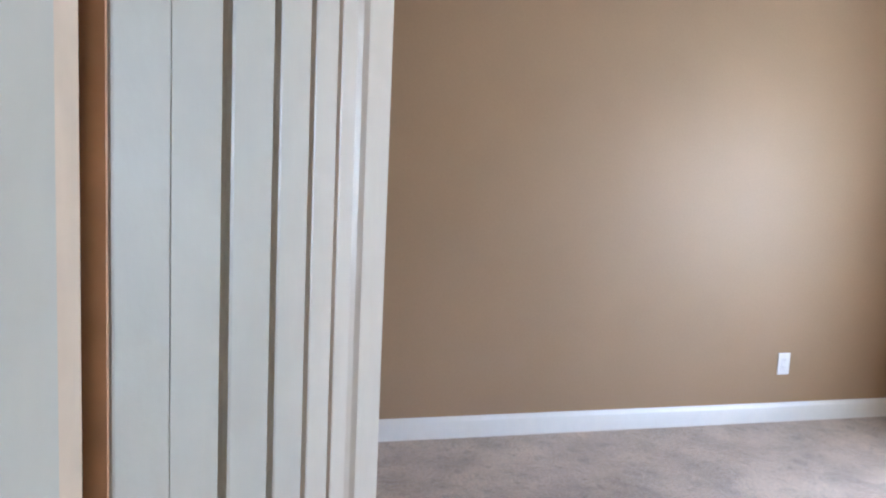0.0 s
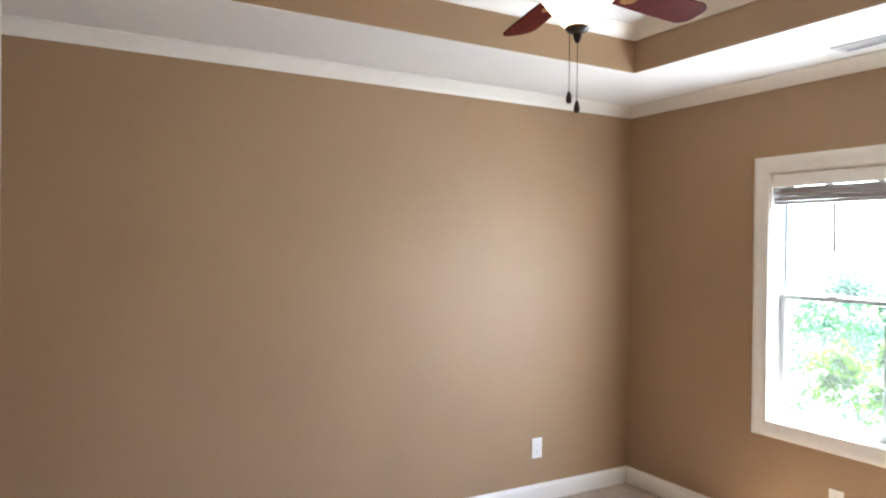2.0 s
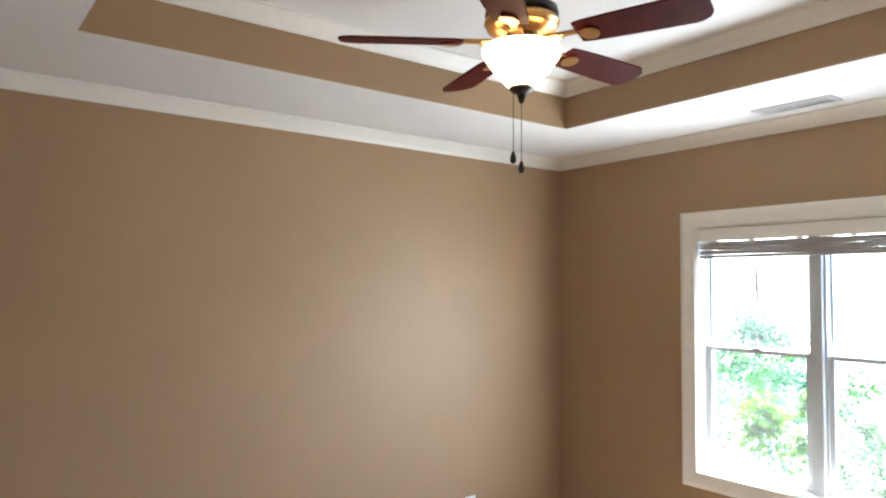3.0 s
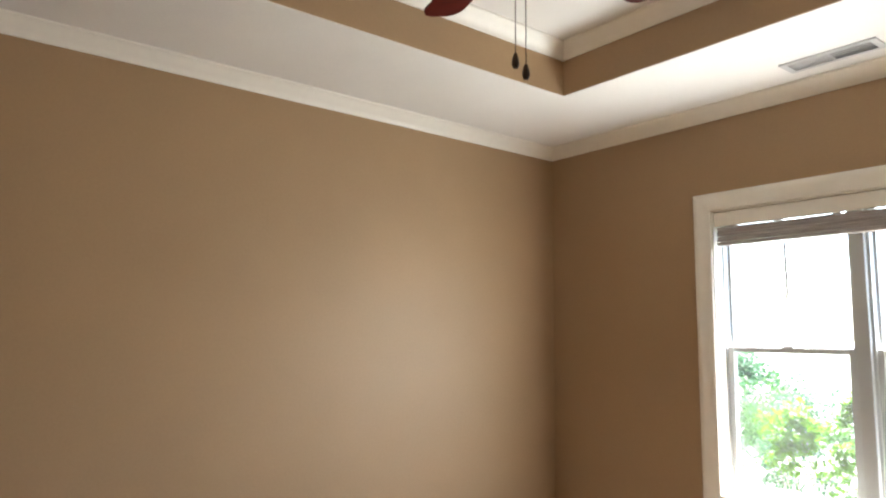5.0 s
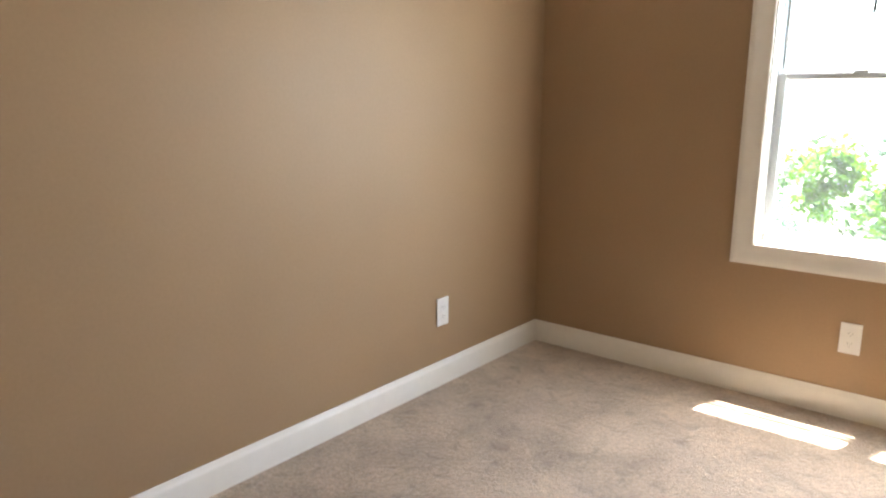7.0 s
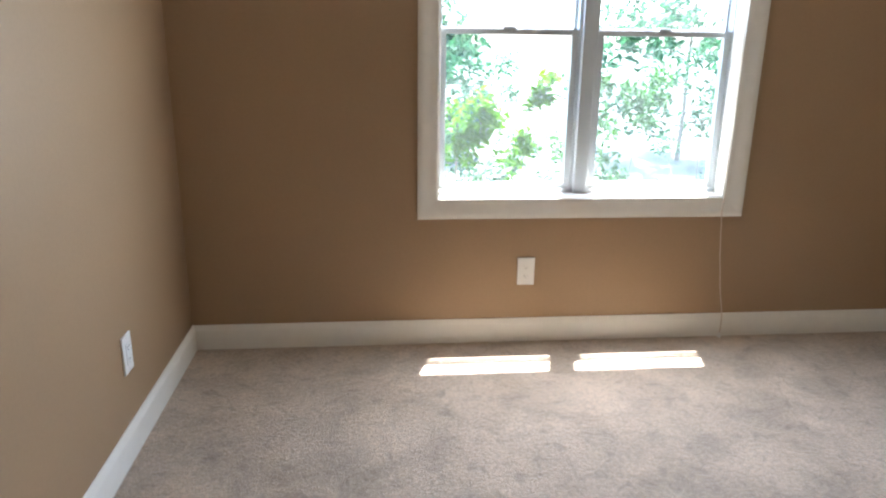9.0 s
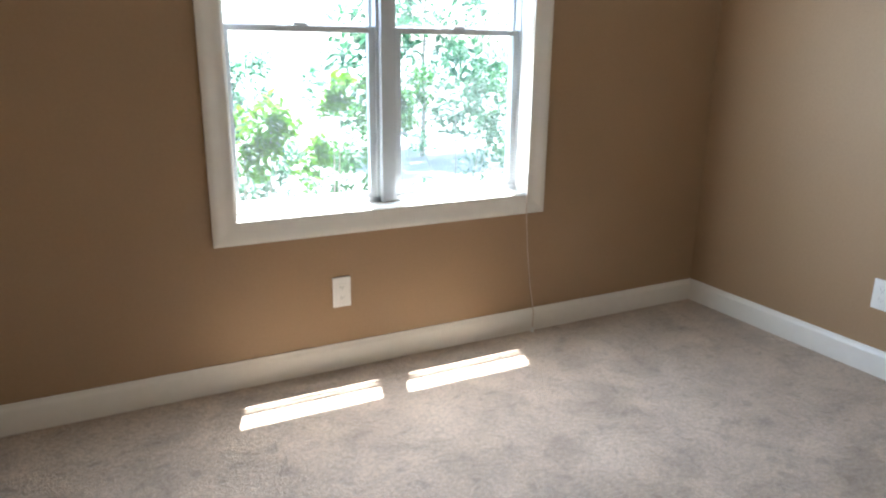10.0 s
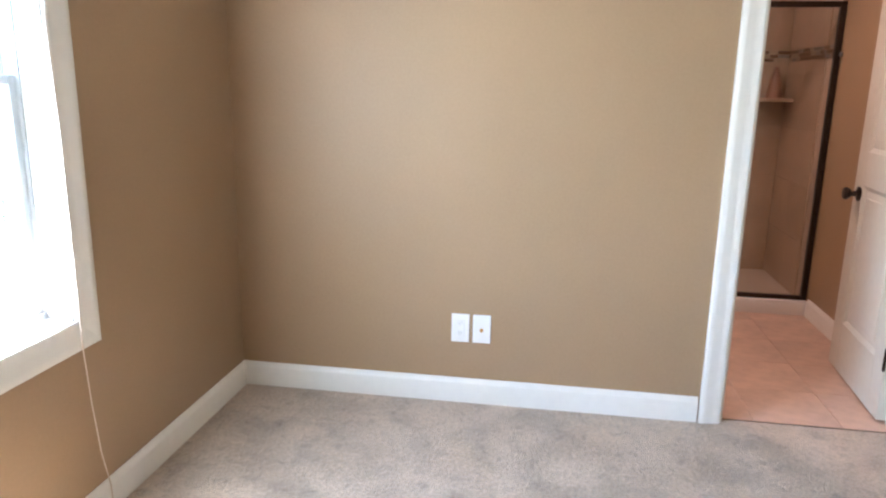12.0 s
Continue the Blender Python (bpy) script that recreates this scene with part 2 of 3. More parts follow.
HY0, HY1 = -3.515, -2.745       # entry doorway
DH = 2.03                       # door height

structure("floor", boxes(((-0.1, SY - 0.1, -0.05), (EX + 0.035, 0.1, 0.0))), CARPET, "taupe cut-pile carpet with brushed patches", "carpet")
structure("wall_west", boxes(((-0.12, SY - 0.12, 0), (0, NT, 2.8))), PAINT, "plain tan painted bedroom wall", "wall")
structure("wall_south", boxes(((0, SY - 0.12, 0), (EX, SY, 2.8))), PAINT, "plain tan painted bedroom wall", "wall")
structure("wall_north", boxes(((0, 0, 0), (WX0, NT, 2.8)), ((WX1, 0, 0), (5.7, NT, 2.8)), ((WX0, 0, 0), (WX1, NT, WZ0)), ((WX0, 0, WZ1), (WX1, NT, 2.8))),
          PAINT, "tan painted wall around the double window", "wall")
structure("wall_east", boxes(((EX, BY1, 0), (EX + ET, 0, 2.8)), ((EX, HY1, 0), (EX + ET, BY0, 2.8)), ((EX, SY - 0.12, 0), (EX + ET, HY0, 2.8)),
                             ((EX, BY0, DH), (EX + ET, BY1, 2.8)), ((EX, HY0, DH), (EX + ET, HY1, 2.8))),
          PAINT, "tan painted wall with two doorways", "wall")

# soffit ring, tray sides, tray top
bm = bmesh.new()
for lo, hi in (((0, SY, CZ), (TX0, 0, CZ + 0.004)), ((TX1, SY, CZ), (EX, 0, CZ + 0.004)), ((TX0, SY, CZ), (TX1, TY0, CZ + 0.004)), ((TX0, TY1, CZ), (TX1, 0, CZ + 0.004))):
    box(bm, lo, hi)
box(bm, (TX0 - 0.05, TY0 - 0.05, TZ), (TX1 + 0.05, TY1 + 0.05, TZ + 0.03))
structure("ceiling", bm, CEILING, "white painted tray ceiling", "ceiling")
for side, lo, hi in (("west", (TX0 - 0.03, TY0 - 0.03, CZ + 0.004), (TX0, TY1 + 0.03, TZ)), ("east", (TX1, TY0 - 0.03, CZ + 0.004), (TX1 + 0.03, TY1 + 0.03, TZ)),
                     ("south", (TX0, TY0 - 0.03, CZ + 0.004), (TX1, TY0, TZ)), ("north", (TX0, TY1, CZ + 0.004), (TX1, TY1 + 0.03, TZ))):
    structure("wall_tray_" + side, boxes((lo, hi)), PAINT, "tan painted side of the tray ceiling", "wall")
# Out-of-view slab, added to keep daylight from leaking in above.
structure("roof", boxes(((-0.12, -4.6, 2.8), (5.7, 0.19, 2.9))), SIDING, "unseen slab added over the rooms to block daylight", "roof")

# mouldings
BASE = [(0, 0), (0.014, 0), (0.014, 0.078), (0.011, 0.088), (0.006, 0.094), (0.004, 0.103), (0, 0.103)]
CROWN = [(0, 0), (0.008, 0), (0.011, 0.009), (0.026, 0.021), (0.046, 0.04), (0.055, 0.051), (0.066, 0.054), (0.066, 0.062), (0, 0.062)]
UP = Vector((0, 0, 1))


def room_run(profile, z, a, b, inward, k0=1.0, k1=1.0):
    return run(bmesh.new(), (*a, z), (*b, z), (*inward, 0), UP, profile, k0, k1)


for a, b, n, k0, k1 in (((0, 0), (0, SY), (1, 0), 1, 1), ((0, 0), (EX, 0), (0, -1), 1, 1), ((EX, 0), (EX, BY1 + 0.082), (-1, 0), 1, 0), ((0, SY), (2.88, SY), (0, 1), 1, 0)):
    structure("baseboard", room_run(BASE, 0, a, b, n, k0, k1), WHITE_TRIM, "white painted baseboard along the wall", "baseboard", True)
for a, b, n in (((0, 0), (0, SY), (1, 0)), ((0, 0), (EX, 0), (0, -1)), ((EX, 0), (EX, SY), (-1, 0)), ((0, SY), (EX, SY), (0, 1))):
    structure("crown_moulding", room_run(CROWN, CZ - 0.062, a, b, n), WHITE_TRIM, "white crown moulding below the soffit", "trim", True)
for a, b, n in (((TX0, TY1), (TX0, TY0), (1, 0)), ((TX0, TY1), (TX1, TY1), (0, -1)), ((TX1, TY1), (TX1, TY0), (-1, 0)), ((TX0, TY0), (TX1, TY0), (0, 1))):
    structure("crown_moulding", room_run(CROWN, TZ - 0.062, a, b, n), WHITE_TRIM, "white crown moulding inside the ceiling tray", "trim", True)

CASING = [(-0.006, 0), (-0.006, 0.009), (0.004, 0.013), (0.012, 0.011), (0.03, 0.013), (0.05, 0.018), (0.066, 0.02), (0.075, 0.016), (0.075, 0)]


def casing(parent, x0, x1, z0, z1, at, plane, out, bottom):
    """Picture-frame trim round an opening; plane 'y': the wall runs along x."""
    def pt(s, z):
        return (s, at, z) if plane == "y" else (at, s, z)
    sx = Vector((1, 0, 0)) if plane == "y" else Vector((0, 1, 0))
    o = Vector((0, out, 0)) if plane == "y" else Vector((out, 0, 0))
    kb = -1 if bottom else 0
    part("side_casing", run(bmesh.new(), pt(x0, z0), pt(x0, z1), -sx, o, CASING, kb, -1), WHITE_TRIM, parent, smooth=True)
    part("side_casing", run(bmesh.new(), pt(x1, z0), pt(x1, z1), sx, o, CASING, kb, -1), WHITE_TRIM, parent, smooth=True)
    part("head_casing", run(bmesh.new(), pt(x0, z1), pt(x1, z1), UP, o, CASING, -1, -1), WHITE_TRIM, parent, smooth=True)
    if bottom:
        part("apron_casing", run(bmesh.new(), pt(x0, z0), pt(x1, z0), -UP, o, CASING, -1, -1), WHITE_TRIM, parent, smooth=True)


# ---------------------------------------------------------------- window
window = tagged(new("window_1"), "white double-hung twin window with trim and bright glass", "window", kind="structure")
casing(window, WX0, WX1, WZ0, WZ1, 0, "y", -1, True)
J = 0.012
part("jamb", boxes(((WX0, 0.001, WZ0 + J), (WX0 + J, 0.075, WZ1 - J)), ((WX1 - J, 0.001, WZ0 + J), (WX1, 0.075, WZ1 - J)), ((WX0, 0.001, WZ1 - J), (WX1, 0.075, WZ1))), WHITE_TRIM, window)
part("window_sill", boxes(((WX0, 0.001, WZ0), (WX1, 0.165, WZ0 + J)), bevel=0.002), WHITE_TRIM, window)
MX = (WX0 + WX1) / 2
part("mullion", boxes(((MX - 0.028, 0.055, WZ0 + J), (MX + 0.028, 0.155, WZ1 - J)), bevel=0.004), SHADED_VINYL, window)
RAIL_Z = 1.27
for x0, x1 in ((WX0 + 0.004, MX - 0.028), (MX + 0.028, WX1 - 0.004)):
    zb, zt = WZ0 + J, WZ1 - J
    part("window_frame", boxes(((x0, 0.076, zb), (x0 + 0.012, 0.158, zt)), ((x1 - 0.012, 0.076, zb), (x1, 0.158, zt)), ((x0, 0.076, zb), (x1, 0.158, zb + 0.018)), ((x0, 0.076, zt - 0.02), (x1, 0.158, zt))), SHADED_VINYL, window)
    a, b = x0 + 0.012, x1 - 0.012
    lower = part("lower_sash", boxes(((a, 0.085, zb + 0.018), (a + 0.024, 0.112, RAIL_Z)), ((b - 0.024, 0.085, zb + 0.018), (b, 0.112, RAIL_Z)),
                                     ((a + 0.024, 0.085, zb + 0.018), (b - 0.024, 0.112, zb + 0.04)), ((a + 0.024, 0.088, RAIL_Z - 0.022), (b - 0.024, 0.11, RAIL_Z)), bevel=0.002), SHADED_VINYL, window)
    pane = part("pane", boxes(((a + 0.024, 0.096, zb + 0.04), (b - 0.024, 0.1, RAIL_Z - 0.022))), WINDOW_GLASS, lower)
    pane.visible_shadow = False
    part("sash_lock", boxes((((a + b) / 2 - 0.025, 0.09, RAIL_Z), ((a + b) / 2 + 0.025, 0.112, RAIL_Z + 0.01)), bevel=0.003), SHADED_VINYL, lower)
    upper = part("upper_sash", boxes(((a, 0.118, RAIL_Z - 0.018), (a + 0.01, 0.14, zt - 0.02)), ((b - 0.01, 0.118, RAIL_Z - 0.018), (b, 0.14, zt - 0.02)),
                                     ((a + 0.01, 0.12, RAIL_Z - 0.018), (b - 0.01, 0.138, RAIL_Z + 0.006)), ((a + 0.01, 0.118, zt - 0.05), (b - 0.01, 0.14, zt - 0.02)), bevel=0.002), SHADED_VINYL, window)
    pane = part("pane", boxes(((a + 0.01, 0.129, RAIL_Z + 0.006), (b - 0.01, 0.132, zt - 0.05))), WINDOW_GLASS, upper)
    pane.visible_shadow = False

# raised mini-blind
blind = thing("window_blind", pose(MX, 0.03, 1.829), "pale slatted blind drawn up under its white valance", "blind")
BW = (WX1 - WX0) / 2 - J - 0.004
part("valance", boxes(((-BW, -0.026, -0.009), (BW, -0.014, 0.058)), bevel=0.003), WHITE_TRIM, blind, "flat white valance")
part("headrail", boxes(((-BW, -0.012, 0.012), (BW, 0.03, 0.058))), WHITE_TRIM, blind)
rng = random.Random(4)
for i in range(14):
    z = -0.014 - i * 0.0048
    bm = bmesh.new()
    n = 12
    rows = []
    tilt = rng.uniform(-0.004, 0.004)
    for k in range(n + 1):
        x = -BW + 0.01 + (2 * BW - 0.02) * k / n
        sag = rng.uniform(-0.0012, 0.0012) + tilt * (k / n - 0.5)
        rows.append([bm.verts.new((x, y + rng.uniform(-0.002, 0.002), z + sag + dz)) for y, dz in ((-0.022, 0), (0, 0.0016), (0.022, 0), (0.022, -0.0036), (0, -0.002), (-0.022, -0.0036))])
    for r0, r1 in zip(rows, rows[1:]):
        for k in range(6):
            bm.faces.new((r0[k], r0[(k + 1) % 6], r1[(k + 1) % 6], r1[k]))
    bm.faces.new(rows[0])
    bm.faces.new(rows[-1][::-1])
    bmesh.ops.recalc_face_normals(bm, faces=bm.faces[:])
    part("slat", bm, BLIND, blind)
part("bottom_rail", boxes(((-BW + 0.01, -0.024, -0.097), (BW - 0.01, 0.024, -0.082)), bevel=0.004), BLIND, blind)
for x in (-0.5, -0.3, -0.06, 0.18, 0.5):
    part("ladder_knot", boxes(((x - 0.012, -0.018, -0.012), (x + 0.012, 0.018, 0.013)), bevel=0.006), BLIND, blind)
for x in (1.295 - MX, 1.885 - MX):
    part("tilt_cord", tube(bmesh.new(), [(x, 0.028, -0.1), (x + 0.002, 0.03, -0.3), (x - 0.001, 0.03, -0.36)], 0.0055, 8), BRONZE, blind)
lift = part("lift_cord", tube(bmesh.new(), [(2.168 - MX, -0.03, 0.0), (2.17 - MX, -0.052, -0.7), (2.168 - MX, -0.054, -1.28), (2.185 - MX, -0.05, -1.45), (2.21 - MX, -0.046, -1.62), (2.232 - MX, -0.05, -1.74), (2.226 - MX, -0.056, -1.822)], 0.0022, 6), CORD, blind, "thin pale lift cord hanging to the carpet", True)
part("tassel", lathe(bmesh.new(), [(0, 0.0), (0.007, 0.001), (0.009, 0.012), (0.004, 0.03), (0, 0.032)], 12), PLATE, lift, smooth=True).matrix_basis = pose(2.226 - MX, -0.056, -1.838)


# ---------------------------------------------------------------- outlets and wall plates
def wall_plate(place, label, kind):
    ob = thing("wall_outlet" if kind == "duplex" else "cable_plate", place, label, "outlet", "wall plates")
    bm = boxes(((-0.036, -0.0065, -0.059), (0.036, 0.0, 0.059)), bevel=0.003)
    part("plate", bm, PLATE, ob)
    if kind == "duplex":
        face = part("socket_face", boxes(((-0.0168, -0.0085, -0.0335), (0.0168, -0.006, 0.0335)), bevel=0.0015), PLATE, ob)
        for z in (-0.0195, 0.0195):
            part("slot", boxes(((-0.0072, -0.0089, z - 0.001), (-0.0058, -0.0084, z + 0.006)), ((0.0058, -0.0089, z - 0.001), (0.0072, -0.0084, z + 0.005)), ((-0.0015, -0.0089, z - 0.008), (0.0015, -0.0084, z - 0.005))), SLOT, face)
        screw_at = (-0.048, 0.048)
    else:
        bm = lathe(bmesh.new(), [(0, 0), (0.0075, 0), (0.0075, 0.004), (0.0045, 0.004), (0.0045, 0.011), (0.002, 0.011), (0, 0.009)], 12)
        part("jack", bm, GOLD, ob, "threaded metal cable jack").matrix_basis = pose(0, -0.006, -0.004, 90, 0, 0)
        screw_at = (-0.042, 0.042)
    for z in screw_at:
        part("screw", lathe(bmesh.new(), [(0, 0), (0.0032, 0), (0.0026, 0.0012), (0, 0.0014)], 10), PLATE, ob).matrix_basis = pose(0, -0.0064, z, 90, 0, 0)
    return ob


wall_plate(pose(0, -0.726, 0.316, 0, 0, 90), "white duplex outlet low on the tan wall near the corner", "duplex")
wall_plate(pose(0, -3.172, 0.31, 0, 0, 90), "white duplex outlet low on the tan wall near the door", "duplex")
wall_plate(pose(1.361, 0, 0.31), "white duplex outlet under the window", "duplex")
wall_plate(pose(EX, -0.932, 0.318, 0, 0, -90), "white duplex outlet beside a cable plate", "duplex")
wall_plate(pose(EX, -1.018, 0.318, 0, 0, -90), "white cable plate beside an outlet", "cable")

# ---------------------------------------------------------------- ceiling vent
vent = thing("ceiling_vent", pose(1.645, -0.225, CZ), "pale grey metal ceiling register with one damper open", "vent")
part("frame", boxes(((-0.175, -0.06, -0.006), (0.175, -0.042, 0)), ((-0.175, 0.042, -0.006), (0.175, 0.06, 0)), ((-0.175, -0.042, -0.006), (-0.15, 0.042, 0)), ((0.15, -0.042, -0.006), (0.175, 0.042, 0)), ((-0.004, -0.042, -0.006), (0.004, 0.042, 0)), bevel=0.0015), VENT_PAINT, vent)
# No hole here: a dark sheet paints the duct's inner shade.
part("backing", boxes(((0.004, -0.042, -0.0015), (0.15, 0.042, -0.0005))), DUCT_SHADE, vent, "dark sheet for the shade inside the open duct")
part("damper", boxes(((-0.15, -0.042, -0.003), (-0.004, 0.042, -0.0005))), VENT_PAINT, vent)
for i in range(9):
    y = -0.037 + i * 0.00925
    for x0, x1 in ((-0.149, -0.005), (0.005, 0.149)):
        if x0 > 0 and i % 2:
            continue
        bm = boxes(((x0, -0.0006, -0.0045), (x1, 0.0006, 0.0005)))
        bmesh.ops.rotate(bm, verts=bm.verts, cent=(0, 0, -0.002), matrix=Matrix.Rotation(radians(38 if i < 5 else -38), 3, "X"))
        part("slat", bm, VENT_PAINT, vent).matrix_basis = pose(0, y, -0.0035)

# ---------------------------------------------------------------- ceiling fan with light
FAN = (1.588, -1.815)
fan = thing("ceiling_fan", pose(*FAN, TZ + 0.024), "dark bronze five-blade ceiling fan with a lit frosted bowl", "ceiling fan")
part("canopy", lathe(bmesh.new(), [(0, -0.022), (0.062, -0.022), (0.064, -0.03), (0.05, -0.045), (0.02, -0.06), (0, -0.06)]), BRONZE, fan, smooth=True)
part("downrod", lathe(bmesh.new(), [(0.011, -0.05), (0.011, -0.15), (0.02, -0.155), (0.02, -0.172), (0, -0.172)], 16), BRONZE, fan, smooth=True)
part("motor_housing", lathe(bmesh.new(), [(0, -0.165), (0.04, -0.166), (0.085, -0.176), (0.112, -0.196), (0.116, -0.214), (0.108, -0.226), (0, -0.226)]), BRONZE, fan, smooth=True)
part("motor_band", lathe(bmesh.new(), [(0.108, -0.225), (0.116, -0.232), (0.118, -0.242), (0.108, -0.252), (0.11, -0.258), (0.096, -0.268), (0.06, -0.276), (0, -0.276)]), GOLD, fan, "antique brass lower motor cover", True)
part("switch_housing", lathe(bmesh.new(), [(0, -0.268), (0.045, -0.268), (0.05, -0.28), (0.05, -0.306), (0.07, -0.314), (0.1, -0.32), (0.1, -0.324), (0, -0.324)]), BRONZE, fan, smooth=True)
part("light_bowl", lathe(bmesh.new(), [(0.114, -0.316), (0.122, -0.32), (0.124, -0.332), (0.116, -0.35), (0.098, -0.376), (0.074, -0.405), (0.054, -0.428), (0.042, -0.44), (0, -0.446)]), BOWL, fan, "lit frosted glass bowl", True)
part("finial", lathe(bmesh.new(), [(0, -0.44), (0.036, -0.438), (0.04, -0.446), (0.03, -0.458), (0.014, -0.464), (0.012, -0.476), (0.007, -0.49), (0, -0.494)], 20), BRONZE, fan, smooth=True)


def blade_mesh():
    bm = bmesh.new()
    outline = []
    for r, w in ((0.185, 0.05), (0.21, 0.056), (0.3, 0.061), (0.42, 0.066), (0.52, 0.068), (0.535, 0.064), (0.558, 0.05), (0.568, 0.028)):
        outline.append((r, w))
    pts = [(r, w) for r, w in outline] + [(r, -w) for r, w in reversed(outline)]
    top = [bm.verts.new((x, y, 0.0035)) for x, y in pts]
    bot = [bm.verts.new((x, y, -0.0035)) for x, y in pts]
    bm.faces.new(top)
    bm.faces.new(bot[::-1])
    for i in range(len(pts)):
        j = (i + 1) % len(pts)
        bm.faces.new((top[i], bot[i], bot[j], top[j]))
    bmesh.ops.rotate(bm, verts=bm.verts, cent=(0, 0, 0), matrix=Matrix.Rotation(radians(-12), 3, "X"))
    bmesh.ops.recalc_face_normals(bm, faces=bm.faces[:])
    return bm


def iron_mesh():
    bm = boxes(((0.085, -0.02, -0.004), (0.13, 0.02, 0.006)), ((0.125, -0.011, -0.002), (0.2, 0.011, 0.008)), bevel=0.002)
    bmesh.ops.create_cone(bm, cap_ends=True, segments=16, radius1=0.03, radius2=0.026, depth=0.006, matrix=pose(0.225, 0, -0.009, -12, 0, 0))
    return bm


for k in range(5):
    turn = pose(0, 0, -0.302, 0, 0, 20 + 72 * k)
    b = part("blade", blade_mesh(), BLADE_WOOD, fan, "glossy cherry-stained blade")
    b.matrix_basis = turn
    part("blade_iron", iron_mesh(), GOLD, b, "cast brass blade bracket")
for a, drop in ((200, -0.678), (320, -0.71)):
    x, y = {200: (-0.028, -0.008), 320: (-0.004, 0.004)}[a]
    chain = part("pull_chain", tube(bmesh.new(), [(x, y, -0.45), (x, y, drop + 0.03)], 0.0012, 6), BRONZE, fan)
    part("chain_bob", lathe(bmesh.new(), [(0, 0.04), (0.004, 0.038), (0.008, 0.026), (0.01, 0.01), (0.006, 0.001), (0, 0)], 14), BRONZE, chain, smooth=True).matrix_basis = pose(x, y, drop)

# ---------------------------------------------------------------- entry door: planked two-panel leaf, standing open
def frame_trim(door, y0, y1):
    casing(door, y0, y1, 0, DH, EX, "x", -1, False)
    casing(door, y0, y1, 0, DH, EX + ET, "x", 1, False)
    j = 0.016
    part("jamb", boxes(((EX, y0, 0), (EX + ET, y0 + j, DH)), ((EX, y1 - j, 0), (EX + ET, y1, DH)), ((EX, y0 + j, DH - j), (EX + ET, y1 - j, DH))), WHITE_TRIM, door)


LW, LH, LT = 0.475, 2.0, 0.035      # leaf width, height, thickness
PITCH = 0.067


def knob_set(leaf, x, z, face_y, out):
    bm = lathe(bmesh.new(), [(0, 0), (0.032, 0), (0.032, 0.006), (0.014, 0.012), (0.011, 0.032), (0.022, 0.04), (0.028, 0.052), (0.024, 0.064), (0, 0.068)], 20)
    part("knob", bm, BRONZE, leaf, "dark bronze door knob", True).matrix_basis = pose(x, face_y, z, 90 if out < 0 else -90, 0, 0)


def hinges(leaf, y):
    for z in (0.25, 1.0, 1.78):
        part("hinge", tube(bmesh.new(), [(-0.004, y, z - 0.045), (-0.004, y, z + 0.045)], 0.006, 10), BRONZE, leaf)


